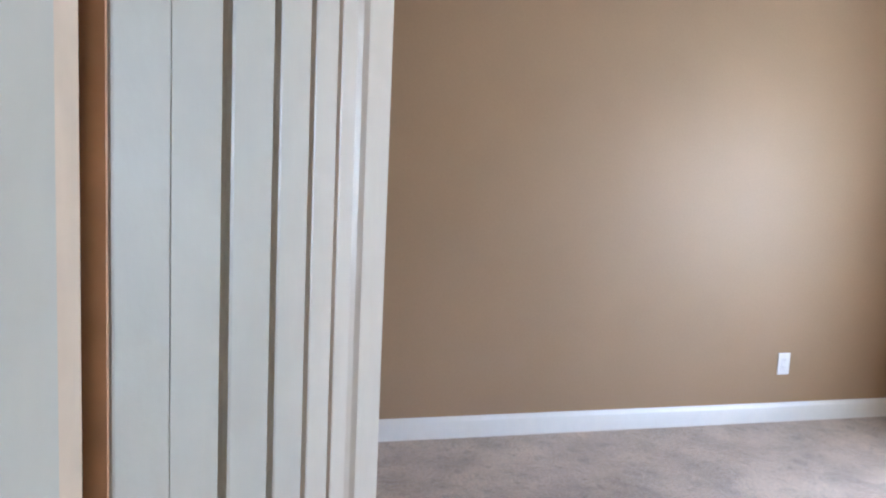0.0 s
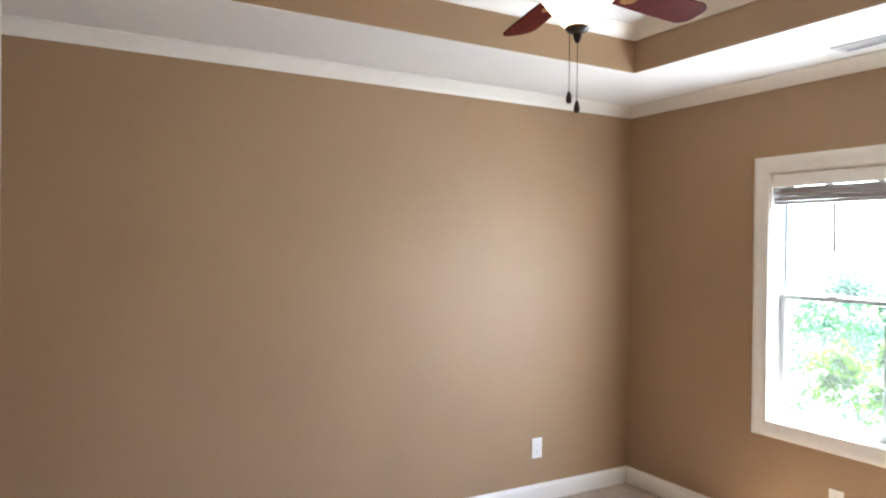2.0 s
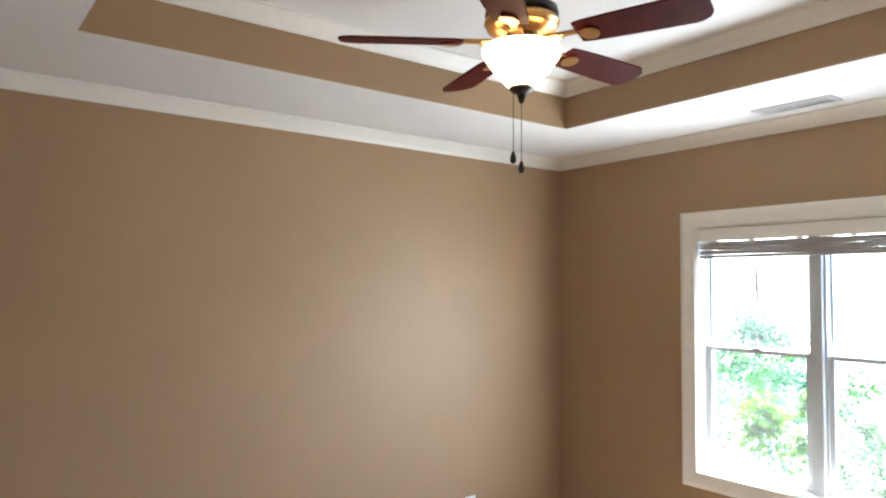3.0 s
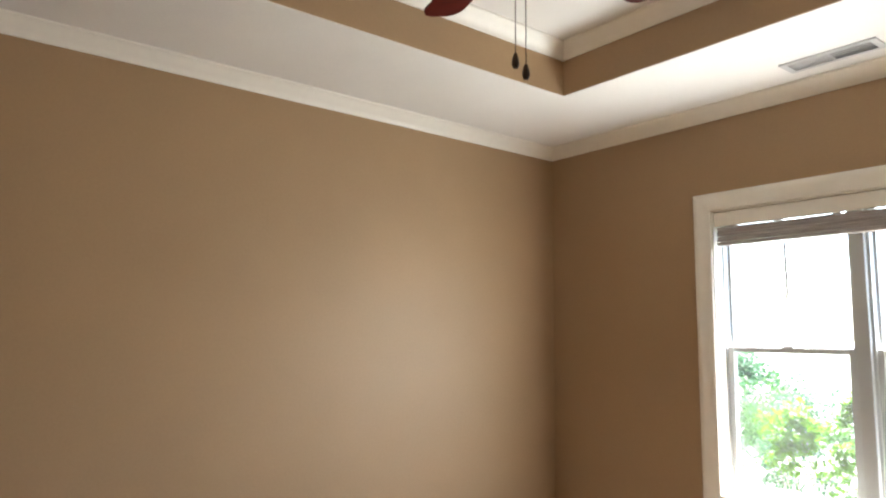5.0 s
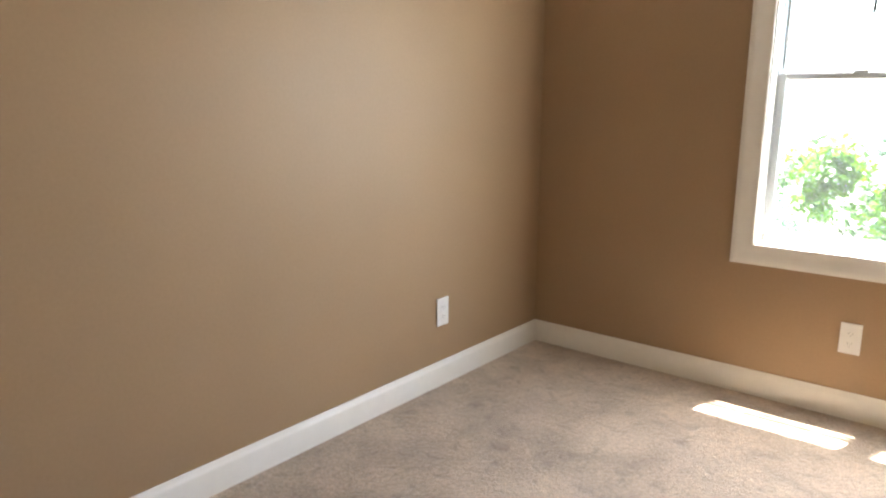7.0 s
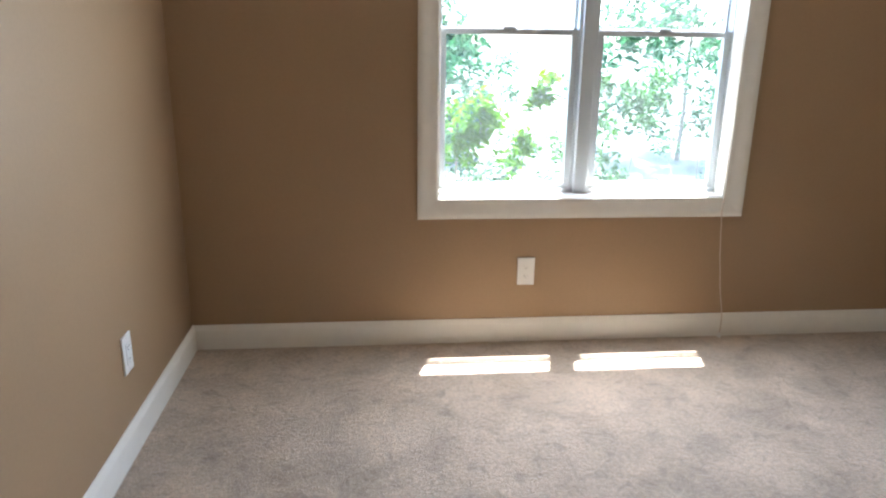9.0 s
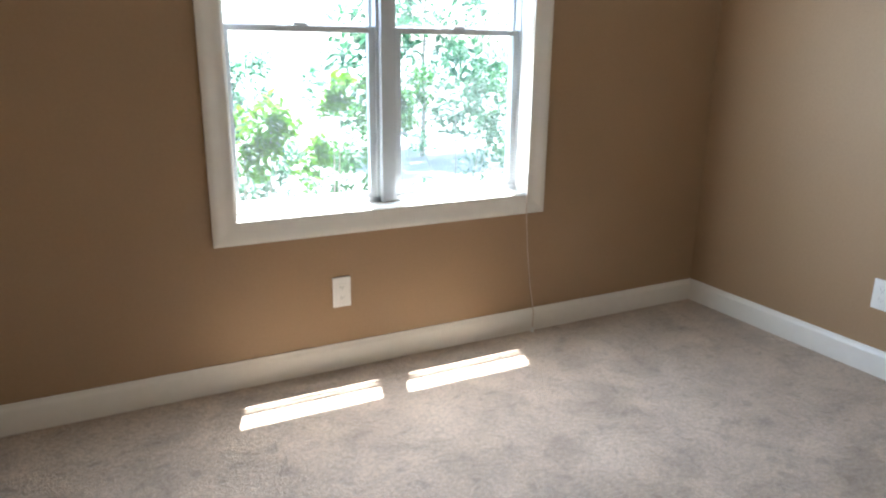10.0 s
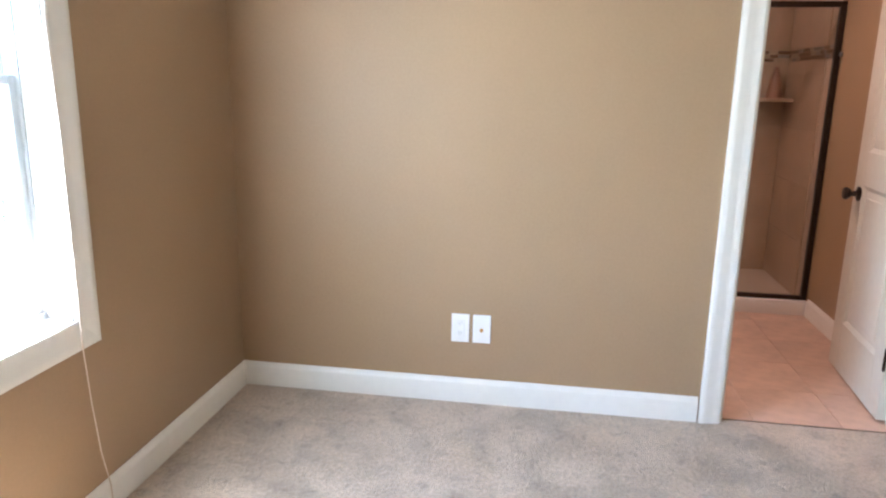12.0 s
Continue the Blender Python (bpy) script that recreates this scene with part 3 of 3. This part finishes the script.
def panel_leaf(name_parent, planks, width, hinge_stile=0.11, stile=0.11):
    """A leaf along +x from its hinge, faces at y = 0 and y = -LT: stiles, rails and recessed panels."""
    leaf = new("leaf")
    leaf.parent = name_parent
    st, en = hinge_stile, width - stile
    lock = 0.62 if planks else 0.86
    rails = ((0.0, 0.22), (lock, lock + 0.14))
    spring, rise = (1.63, 0.15) if planks else (1.86, 0.0)
    arc = [(st + (en - st) * i / 16, spring + rise * math.sin(math.pi * i / 16) ** 0.8) for i in range(17)] if rise else [(st, spring), (en, spring)]
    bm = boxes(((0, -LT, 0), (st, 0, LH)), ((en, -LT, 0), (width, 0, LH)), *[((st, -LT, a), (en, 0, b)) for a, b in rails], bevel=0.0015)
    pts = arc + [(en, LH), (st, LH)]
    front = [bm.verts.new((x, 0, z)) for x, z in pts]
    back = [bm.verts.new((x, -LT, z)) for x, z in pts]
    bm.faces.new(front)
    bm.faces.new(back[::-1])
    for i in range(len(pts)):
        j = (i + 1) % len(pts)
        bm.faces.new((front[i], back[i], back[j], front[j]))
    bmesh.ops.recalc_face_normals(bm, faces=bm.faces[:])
    part("leaf_frame", bm, SHADED_DOOR_PAINT, leaf)
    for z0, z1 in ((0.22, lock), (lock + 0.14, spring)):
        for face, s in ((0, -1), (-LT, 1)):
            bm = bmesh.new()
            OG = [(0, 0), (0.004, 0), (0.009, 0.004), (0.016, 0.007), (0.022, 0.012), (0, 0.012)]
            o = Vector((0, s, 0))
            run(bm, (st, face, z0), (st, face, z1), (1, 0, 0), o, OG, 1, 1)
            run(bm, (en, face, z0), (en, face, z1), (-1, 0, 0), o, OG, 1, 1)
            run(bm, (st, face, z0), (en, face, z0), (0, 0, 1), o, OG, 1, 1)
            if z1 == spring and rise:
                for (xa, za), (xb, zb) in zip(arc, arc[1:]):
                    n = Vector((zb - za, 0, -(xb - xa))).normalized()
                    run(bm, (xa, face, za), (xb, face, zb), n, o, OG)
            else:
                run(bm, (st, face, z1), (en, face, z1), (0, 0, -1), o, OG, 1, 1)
            part("panel_moulding", bm, SHADED_DOOR_PAINT, leaf)
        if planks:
            part("backing", boxes(((st, -LT + 0.0145, z0), (en, -0.0145, z1 if z1 < 1 else z1 + rise))), GROOVE_SHADE, leaf)
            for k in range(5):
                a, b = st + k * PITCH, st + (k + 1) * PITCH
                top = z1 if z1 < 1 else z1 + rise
                part("plank", boxes(((a + 0.0048, -LT + 0.007, z0), (b - 0.0048, -0.007, top)), bevel=0.003), SHADED_DOOR_PAINT, leaf)
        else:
            part("panel", boxes(((st, -LT + 0.011, z0), (en, -0.011, z1))), SHADED_DOOR_PAINT, leaf)
            part("raised_field", boxes(((st + 0.05, -LT + 0.006, z0 + 0.05), (en - 0.05, -0.006, z1 - 0.05)), bevel=0.005), SHADED_DOOR_PAINT, leaf)
    return leaf


door1 = tagged(new("door_1"), "white planked panel door standing open in its cased doorway", "door", kind="structure")
frame_trim(door1, HY0, HY1)
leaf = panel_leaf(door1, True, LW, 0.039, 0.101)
part("jamb_stop", boxes(((2.838, -3.512, 0.001), (2.884, -3.474, DH)), bevel=0.012), SHADED_CREAM, door1, "rounded white stop in the hinge gap, shaded cream", True)
part("hinge_jamb", boxes(((2.886, SY + 0.001, 0.001), (EX - 0.001, -3.47, DH)), bevel=0.004), SHADED_DOOR_PAINT, door1, "boxed white jamb beside the hinges")
leaf.matrix_basis = pose(2.836, -3.468, 0.012, 0, 0, 180 - 20.4) @ Matrix.Diagonal((1, -1, 1, 1))
knob_set(leaf, LW - 0.07, 0.76, 0, 1)
part("hinge_edge", boxes(((-0.0015, -LT + 0.001, 0.001), (-0.0002, -0.001, LH - 0.001))), BARE_WOOD, leaf, "bare unpainted wooden edge")
hinges(leaf, -LT - 0.004)

# ---------------------------------------------------------------- bathroom
BX1, SHX = 5.575, 4.725           # far shower wall, shower front
BWY = -2.757
structure("floor_bathroom", boxes(((EX + 0.035, BWY - 0.1, -0.06), (BX1, 0, -0.006))), GROUT, "grouted bathroom tile bed", "floor")
structure("wall_bath_south", boxes(((EX + ET, BWY - 0.1, 0), (BX1 + 0.1, BWY, 2.8))), PAINT, "tan painted bathroom wall", "wall")
structure("wall_bath_east", boxes(((BX1, BWY, 0), (BX1 + 0.1, 0, 2.8))), PAINT, "tan painted bathroom wall behind the shower", "wall")
structure("ceiling_bathroom", boxes(((EX + ET, BWY, CZ), (BX1, 0, CZ + 0.03))), CEILING, "white bathroom ceiling", "ceiling")
structure("baseboard", run(bmesh.new(), (EX + ET, BWY, 0), (SHX - 0.04, BWY, 0), (0, 1, 0), UP, BASE), WHITE_TRIM, "white painted bathroom baseboard", "baseboard", True)
structure("threshold", boxes(((EX + 0.032, BY0 + 0.016, -0.004), (EX + 0.042, BY1 - 0.016, 0.002)), bevel=0.002), THRESH, "narrow dull carpet strip in the doorway", "trim")

door2 = tagged(new("door_2"), "white two-panel bathroom door standing open", "door", kind="structure")
frame_trim(door2, BY0, BY1)
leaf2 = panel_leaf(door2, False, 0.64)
leaf2.matrix_basis = pose(EX + ET + 0.004, -2.571, 0.012, 0, 0, -4.3)
knob_set(leaf2, 0.565, 0.815, 0, 1)
hinges(leaf2, 0.004)

# shower enclosure
SY0, SY1 = BWY, -1.55
shower = thing("shower_stall", pose(SHX, SY0, 0), "tiled shower stall with dark bronze framed glass door", "shower")
D, W = BX1 - SHX, SY1 - SY0
bm = boxes(((-0.035, 0.003, -0.004), (0.05, W, 0.085)), bevel=0.012)
part("curb", bm, ACRYLIC, shower, "white acrylic curb", True)
part("shower_pan", boxes(((0.051, 0.003, -0.004), (D - 0.003, W, 0.05)), bevel=0.004), PAN, shower, "tan shower floor")
part("side_wall", boxes(((-0.03, W, 0), (D, W + 0.1, CZ))), PAINT, shower)
part("tile_bed", boxes(((D - 0.0045, 0.003, 0.05), (D - 0.001, W, 2.3)), ((0.06, 0.001, 0.05), (D - 0.005, 0.0045, 2.3))), GROUT, shower)
FT = 0.03
part("door_frame", boxes(((-0.012, 0.004, 0.086), (0.016, 0.004 + FT, 1.735)), ((-0.012, W - FT - 0.002, 0.086), (0.016, W - 0.002, 1.735)), ((-0.012, 0.004 + FT, 1.735 - FT), (0.016, W - FT - 0.002, 1.735)), ((-0.012, 0.004 + FT, 0.086), (0.016, W - FT - 0.002, 0.086 + FT * 0.8)), bevel=0.003), BRONZE, shower, "dark bronze metal frame")
sg = part("glass_panel", boxes(((0.0, 0.004 + FT, 0.11), (0.005, W - FT - 0.002, 1.705))), SHOWER_GLASS, shower, "clear glass panel")
sg.visible_shadow = False
shelf = bmesh.new()
pts = [(0, 0)] + [(0.2 * math.cos(a), 0.2 * math.sin(a)) for a in [i * math.pi / 16 for i in range(9)]]
for z in (0.0,):
    lo = [shelf.verts.new((-x, y, z)) for x, y in pts]
    hi = [shelf.verts.new((-x, y, z + 0.022)) for x, y in pts]
    shelf.faces.new(lo)
    shelf.faces.new(hi[::-1])
    for i in range(len(pts)):
        j = (i + 1) % len(pts)
        shelf.faces.new((lo[i], hi[i], hi[j], lo[j]))
bmesh.ops.recalc_face_normals(shelf, faces=shelf.faces[:])
part("corner_shelf", shelf, TILE, shower, "beige corner shelf").matrix_basis = pose(D - 0.012, 0.012, 1.2)

bottle = thing("shampoo_bottle", pose(BX1 - 0.085, SY0 + 0.1, 1.222), "tapered rose-brown shampoo bottle on the corner shelf", "bottle")
part("body", lathe(bmesh.new(), [(0, 0), (0.044, 0), (0.047, 0.006), (0.043, 0.05), (0.033, 0.12), (0.024, 0.158), (0.015, 0.164), (0.015, 0.17), (0, 0.17)], 20), ROSE, bottle, smooth=True)
part("cap", lathe(bmesh.new(), [(0, 0.169), (0.018, 0.169), (0.017, 0.194), (0.013, 0.198), (0, 0.198)], 16), ROSE, bottle, smooth=True)

lamp = thing("ceiling_light", pose(4.0, -1.5, CZ), "round flush bathroom ceiling light, switched on", "ceiling light")
part("base", lathe(bmesh.new(), [(0, 0), (0.15, 0), (0.15, -0.02), (0.13, -0.025), (0, -0.025)], 24), BRONZE, lamp, smooth=True)
part("diffuser", lathe(bmesh.new(), [(0.13, -0.024), (0.125, -0.05), (0.08, -0.075), (0, -0.085)], 24), LAMP_DISC, lamp, "lit diffuser", True)

# ---------------------------------------------------------------- hall behind the entry doorway
HX1, HYS = 4.7, -4.5
structure("floor_hall", boxes(((EX + 0.035, HYS, -0.05), (HX1, BWY - 0.1, 0))), CARPET, "taupe carpet in the hall", "carpet")
structure("wall_hall_east", boxes(((HX1, HYS, 0), (HX1 + 0.1, BWY - 0.1, 2.8))), PAINT, "tan painted hall wall", "wall")
structure("wall_hall_south", boxes(((EX, HYS - 0.1, 0), (HX1 + 0.1, HYS, 2.8))), PAINT, "tan painted hall wall", "wall")
structure("wall_hall_west", boxes(((EX, HYS, 0), (EX + ET, SY - 0.12, 2.8))), PAINT, "tan painted hall wall", "wall")
structure("ceiling_hall", boxes(((EX + ET, HYS, CZ), (HX1, BWY - 0.1, CZ + 0.03))), CEILING, "white hall ceiling", "ceiling")

# ---------------------------------------------------------------- outside
GZ = -0.7
bm = bmesh.new()
R = 600
bm.faces.new([bm.verts.new(p) for p in ((-R, -R, GZ), (R, -R, GZ), (R, R, GZ), (-R, R, GZ))])
structure("ground", bm, GROUND, "sunlit lawn and scrub outside the window", "ground")


def leaf_cloud(bm, centre, radius, count, size, rng):
    for _ in range(count):
        d = Vector((rng.gauss(0, 1), rng.gauss(0, 1), rng.gauss(0, 0.8)))
        p = Vector(centre) + d.normalized() * radius * (rng.random() ** 0.45)
        s = size * rng.uniform(0.6, 1.3)
        q = Euler((rng.uniform(-0.9, 0.9), rng.uniform(-0.9, 0.9), rng.uniform(0, 6.3))).to_matrix()
        shape = ((-1, 0, 0), (-0.35, 0.42, 0.1), (0.35, 0.38, 0.08), (1, 0, -0.12), (0.35, -0.38, 0.08), (-0.35, -0.42, 0.1))
        v = [bm.verts.new(p + q @ Vector(c) * s) for c in shape]
        bm.faces.new((v[0], v[1], v[2], v[3]))
        bm.faces.new((v[0], v[3], v[4], v[5]))


def tree(x, y, height, spread, leaf_size, mat, label, seed, crown_low=0.25, clumps=26, per=90):
    rng = random.Random(seed)
    ob = thing("tree" if height > 2.6 else "shrub", pose(x, y, GZ), label, "tree" if height > 2.6 else "shrub")
    bm = bmesh.new()
    tr = 0.012 * height
    trunk = [(rng.uniform(-0.03, 0.03) * k * height, rng.uniform(-0.03, 0.03) * k * height, k * height * 0.86) for k in (0, 0.25, 0.5, 0.75, 1)]
    tube(bm, trunk, [tr, tr * 0.8, tr * 0.6, tr * 0.4, tr * 0.15], 8)
    tips = []
    for i in range(clumps):
        k = crown_low + (1 - crown_low) * (i + rng.random()) / clumps
        a = rng.uniform(0, 6.28)
        r = spread * math.sin(math.pi * min(1, 0.22 + 0.75 * (k - crown_low) / (1 - crown_low))) * rng.uniform(0.35, 1.0)
        tip = Vector((r * math.cos(a), r * math.sin(a), k * height))
        root = Vector((0, 0, max(0.1, k - 0.14) * height * 0.86))
        tube(bm, [root, root.lerp(tip, 0.5) + Vector((0, 0, -0.03 * height)), tip], [tr * 0.3, tr * 0.18, tr * 0.05], 5)
        tips.append(tip)
    part("trunk", bm, BARK, ob, smooth=True)
    bm = bmesh.new()
    for tip in tips:
        leaf_cloud(bm, tip, spread * rng.uniform(0.2, 0.36), per, leaf_size, rng)
    part("crown", bm, mat, ob, "sunlit green leaves")
    return ob


def near_shrub(x, y, twigs, label, seed):
    """A shrub against the house: stems rising to leafy twigs."""
    rng = random.Random(seed)
    ob = thing("shrub", pose(x, y, GZ), label, "shrub")
    bm, lm = bmesh.new(), bmesh.new()
    for tx, ty, tz, r, n in twigs:
        tip = Vector((tx - x, ty - y, tz - GZ))
        tube(bm, [(rng.uniform(-0.05, 0.05), rng.uniform(-0.05, 0.05), 0), tip * 0.5 + Vector((rng.uniform(-0.06, 0.06), 0.12, 0)), tip], [0.007, 0.004, 0.0015], 6)
        leaf_cloud(lm, tip, r, n, 0.024, rng)
        for _ in range(3):
            off = Vector((rng.uniform(-1, 1), rng.uniform(-0.3, 0.6), rng.uniform(-1.3, 0.6))) * r * 1.1
            leaf_cloud(lm, tip + off, r * 0.55, n // 3, 0.022, rng)
    part("stem", bm, BARK, ob, smooth=True)
    part("foliage", lm, LEAF_A, ob, "fresh green leaves")
    return ob


near_shrub(1.15, 0.62, [(1.2, 0.28, 0.97, 0.07, 54), (1.23, 0.3, 0.9, 0.08, 64), (1.1, 0.29, 0.9, 0.075, 56), (1.16, 0.31, 0.82, 0.08, 60), (1.1, 0.3, 0.75, 0.07, 40), (1.32, 0.32, 0.72, 0.06, 30)], "fresh green shrub close outside the window", 11)
near_shrub(1.55, 0.6, [(1.475, 0.27, 1.05, 0.06, 70), (1.45, 0.29, 0.98, 0.05, 44), (1.4, 0.3, 0.8, 0.07, 44)], "slender leafy shrub close outside the window", 12)


def hedge_shrub(x, y, height, spread, mat, label, seed, clumps=30, per=125):
    """A round, many-stemmed shrub, leafy to the ground with an uneven outline."""
    rng = random.Random(seed)
    ob = thing("shrub", pose(x, y, GZ), label, "shrub")
    bm, lm = bmesh.new(), bmesh.new()
    for i in range(clumps):
        a = rng.uniform(0, 6.28)
        h = height * (0.12 + 0.88 * (i + rng.random()) / clumps)
        r = spread * math.sqrt(max(0.05, 1 - (h / height - 0.35) ** 2 * 1.6)) * rng.uniform(0.3, 1.0)
        tip = Vector((r * math.cos(a), r * math.sin(a), h))
        if i % 5 == 0:
            tube(bm, [(tip.x * 0.1, tip.y * 0.1, 0), (tip.x * 0.6, tip.y * 0.6, h * 0.6), tip], [0.008, 0.004, 0.0015], 5)
        leaf_cloud(lm, tip, spread * rng.uniform(0.16, 0.3), per, rng.uniform(0.02, 0.03), rng)
    part("stem", bm, BARK, ob, smooth=True)
    part("foliage", lm, mat, ob, "sunlit pale green leaves")
    return ob


hedge_shrub(0.75, 2.6, 1.5, 0.55, LEAF_B, "rounded pale green shrub in the yard", 1)
hedge_shrub(1.75, 3.4, 1.85, 0.6, LEAF_C, "silvery green shrub in the yard", 2)
hedge_shrub(2.75, 2.9, 1.7, 0.6, LEAF_B, "rounded green shrub in the yard", 3)
hedge_shrub(3.75, 3.5, 2.2, 0.75, LEAF_C, "tall silvery green shrub in the yard", 4)
hedge_shrub(4.9, 3.6, 1.9, 0.8, LEAF_B, "broad green shrub in the yard", 5)
hedge_shrub(6.3, 4.2, 2.5, 0.9, LEAF_C, "tall broad shrub in the yard", 6)
hedge_shrub(-0.3, 3.8, 1.5, 0.7, LEAF_C, "silvery green shrub beside the lawn", 7)
hedge_shrub(-1.6, 4.6, 1.5, 0.9, LEAF_B, "low broad green shrub beside the lawn", 8)
hedge_shrub(-3.4, 5.6, 1.7, 1.0, LEAF_C, "broad silvery shrub beside the lawn", 9)
hedge_shrub(8.2, 5.2, 2.6, 1.1, LEAF_B, "large green shrub at the yard edge", 10)
tree(1.6, 9.5, 2.65, 1.3, 0.09, LEAF_C, "pale green tree across the yard", 16, 0.1, 34, 80)
tree(6.0, 9.0, 4.0, 1.8, 0.09, LEAF_C, "tall pale green tree across the yard", 17, 0.1, 34, 80)
tree(-4.5, 10.5, 1.6, 1.2, 0.07, LEAF_C, "pale leafy shrub far across the yard", 18, 0.1, 32, 70)

# ---------------------------------------------------------------- tiles (pieces last)
def piece_mesh(w, h, t, mat, bevel=0.0008):
    bm = boxes(((0, 0, 0), (w, h, t)), bevel=0)
    top = [e for e in bm.edges if all(v.co.z > t / 2 for v in e.verts)]
    bmesh.ops.bevel(bm, geom=top, offset=bevel, segments=1, affect="EDGES")
    data = bpy.data.meshes.new("tile")
    bm.to_mesh(data)
    bm.free()
    data.materials.append(mat)
    return data


def lay(parent, data, m):
    ob = new("tile", data)
    ob.parent = parent
    ob.matrix_basis = m
    return ob


floor_b = bpy.data.objects["floor_bathroom"]
TS, G = 0.33, 0.002
data = piece_mesh(TS - G, TS - G, 0.006, FLOOR_TILE)
for i in range(5):
    for j in range(9):
        x, y = EX + 0.045 + i * TS, BWY + j * TS
        if x + TS < SHX + 0.2 and y < 0:
            lay(floor_b, data, pose(x, y, -0.0065))
def standing(m0, along, normal):
    """A matrix that lays a piece (x along the wall, y up, z out of it)."""
    a, n = Vector(along), Vector(normal)
    return Matrix(((a.x, 0, n.x, m0[0]), (a.y, 0, n.y, m0[1]), (a.z, 1, n.z, m0[2]), (0, 0, 0, 1)))


MZ0, MZ1 = 1.45, 1.525          # mosaic band
for w, h in ((TS, TS),):
    full = piece_mesh(TS - G, TS - G, 0.008, TILE)
    cut = piece_mesh(TS - G, 0.075, 0.008, TILE)
    low = 0.055
    rows_z = [(low + k * TS, full) for k in range(4)] + [(low + 4 * TS, cut)] + [(MZ1 + k * TS, full) for k in range(2)]
    for z, piece in rows_z:
        for j in range(4):
            lay(shower, piece, standing((D - 0.003, j * TS + 0.012, z), (0, 1, 0), (-1, 0, 0)))
        for j in range(2):
            lay(shower, piece, standing((D - 0.014 - j * TS - TS + G, 0.003, z), (1, 0, 0), (0, 1, 0)))
rng = random.Random(9)
chips = [piece_mesh(wd, 0.021, 0.009, m, 0.001) for m in MOSAIC for wd in (0.05, 0.075)]
for r in range(3):
    for wall in (0, 1):
        pos, end = 0.012 - rng.random() * 0.03, (W - 0.02 if wall == 0 else D - 0.04)
        while pos < end:
            k = rng.randrange(6)
            wd = (0.05, 0.075)[k % 2]
            z = MZ0 + 0.003 + r * 0.024
            if wall == 0 and pos > 0:
                lay(shower, chips[k], standing((D - 0.003, pos, z), (0, 1, 0), (-1, 0, 0)))
            elif wall == 1:
                lay(shower, chips[k], standing((D - 0.014 - max(pos, 0) - wd, 0.003, z), (1, 0, 0), (0, 1, 0)))
            pos += wd + 0.003
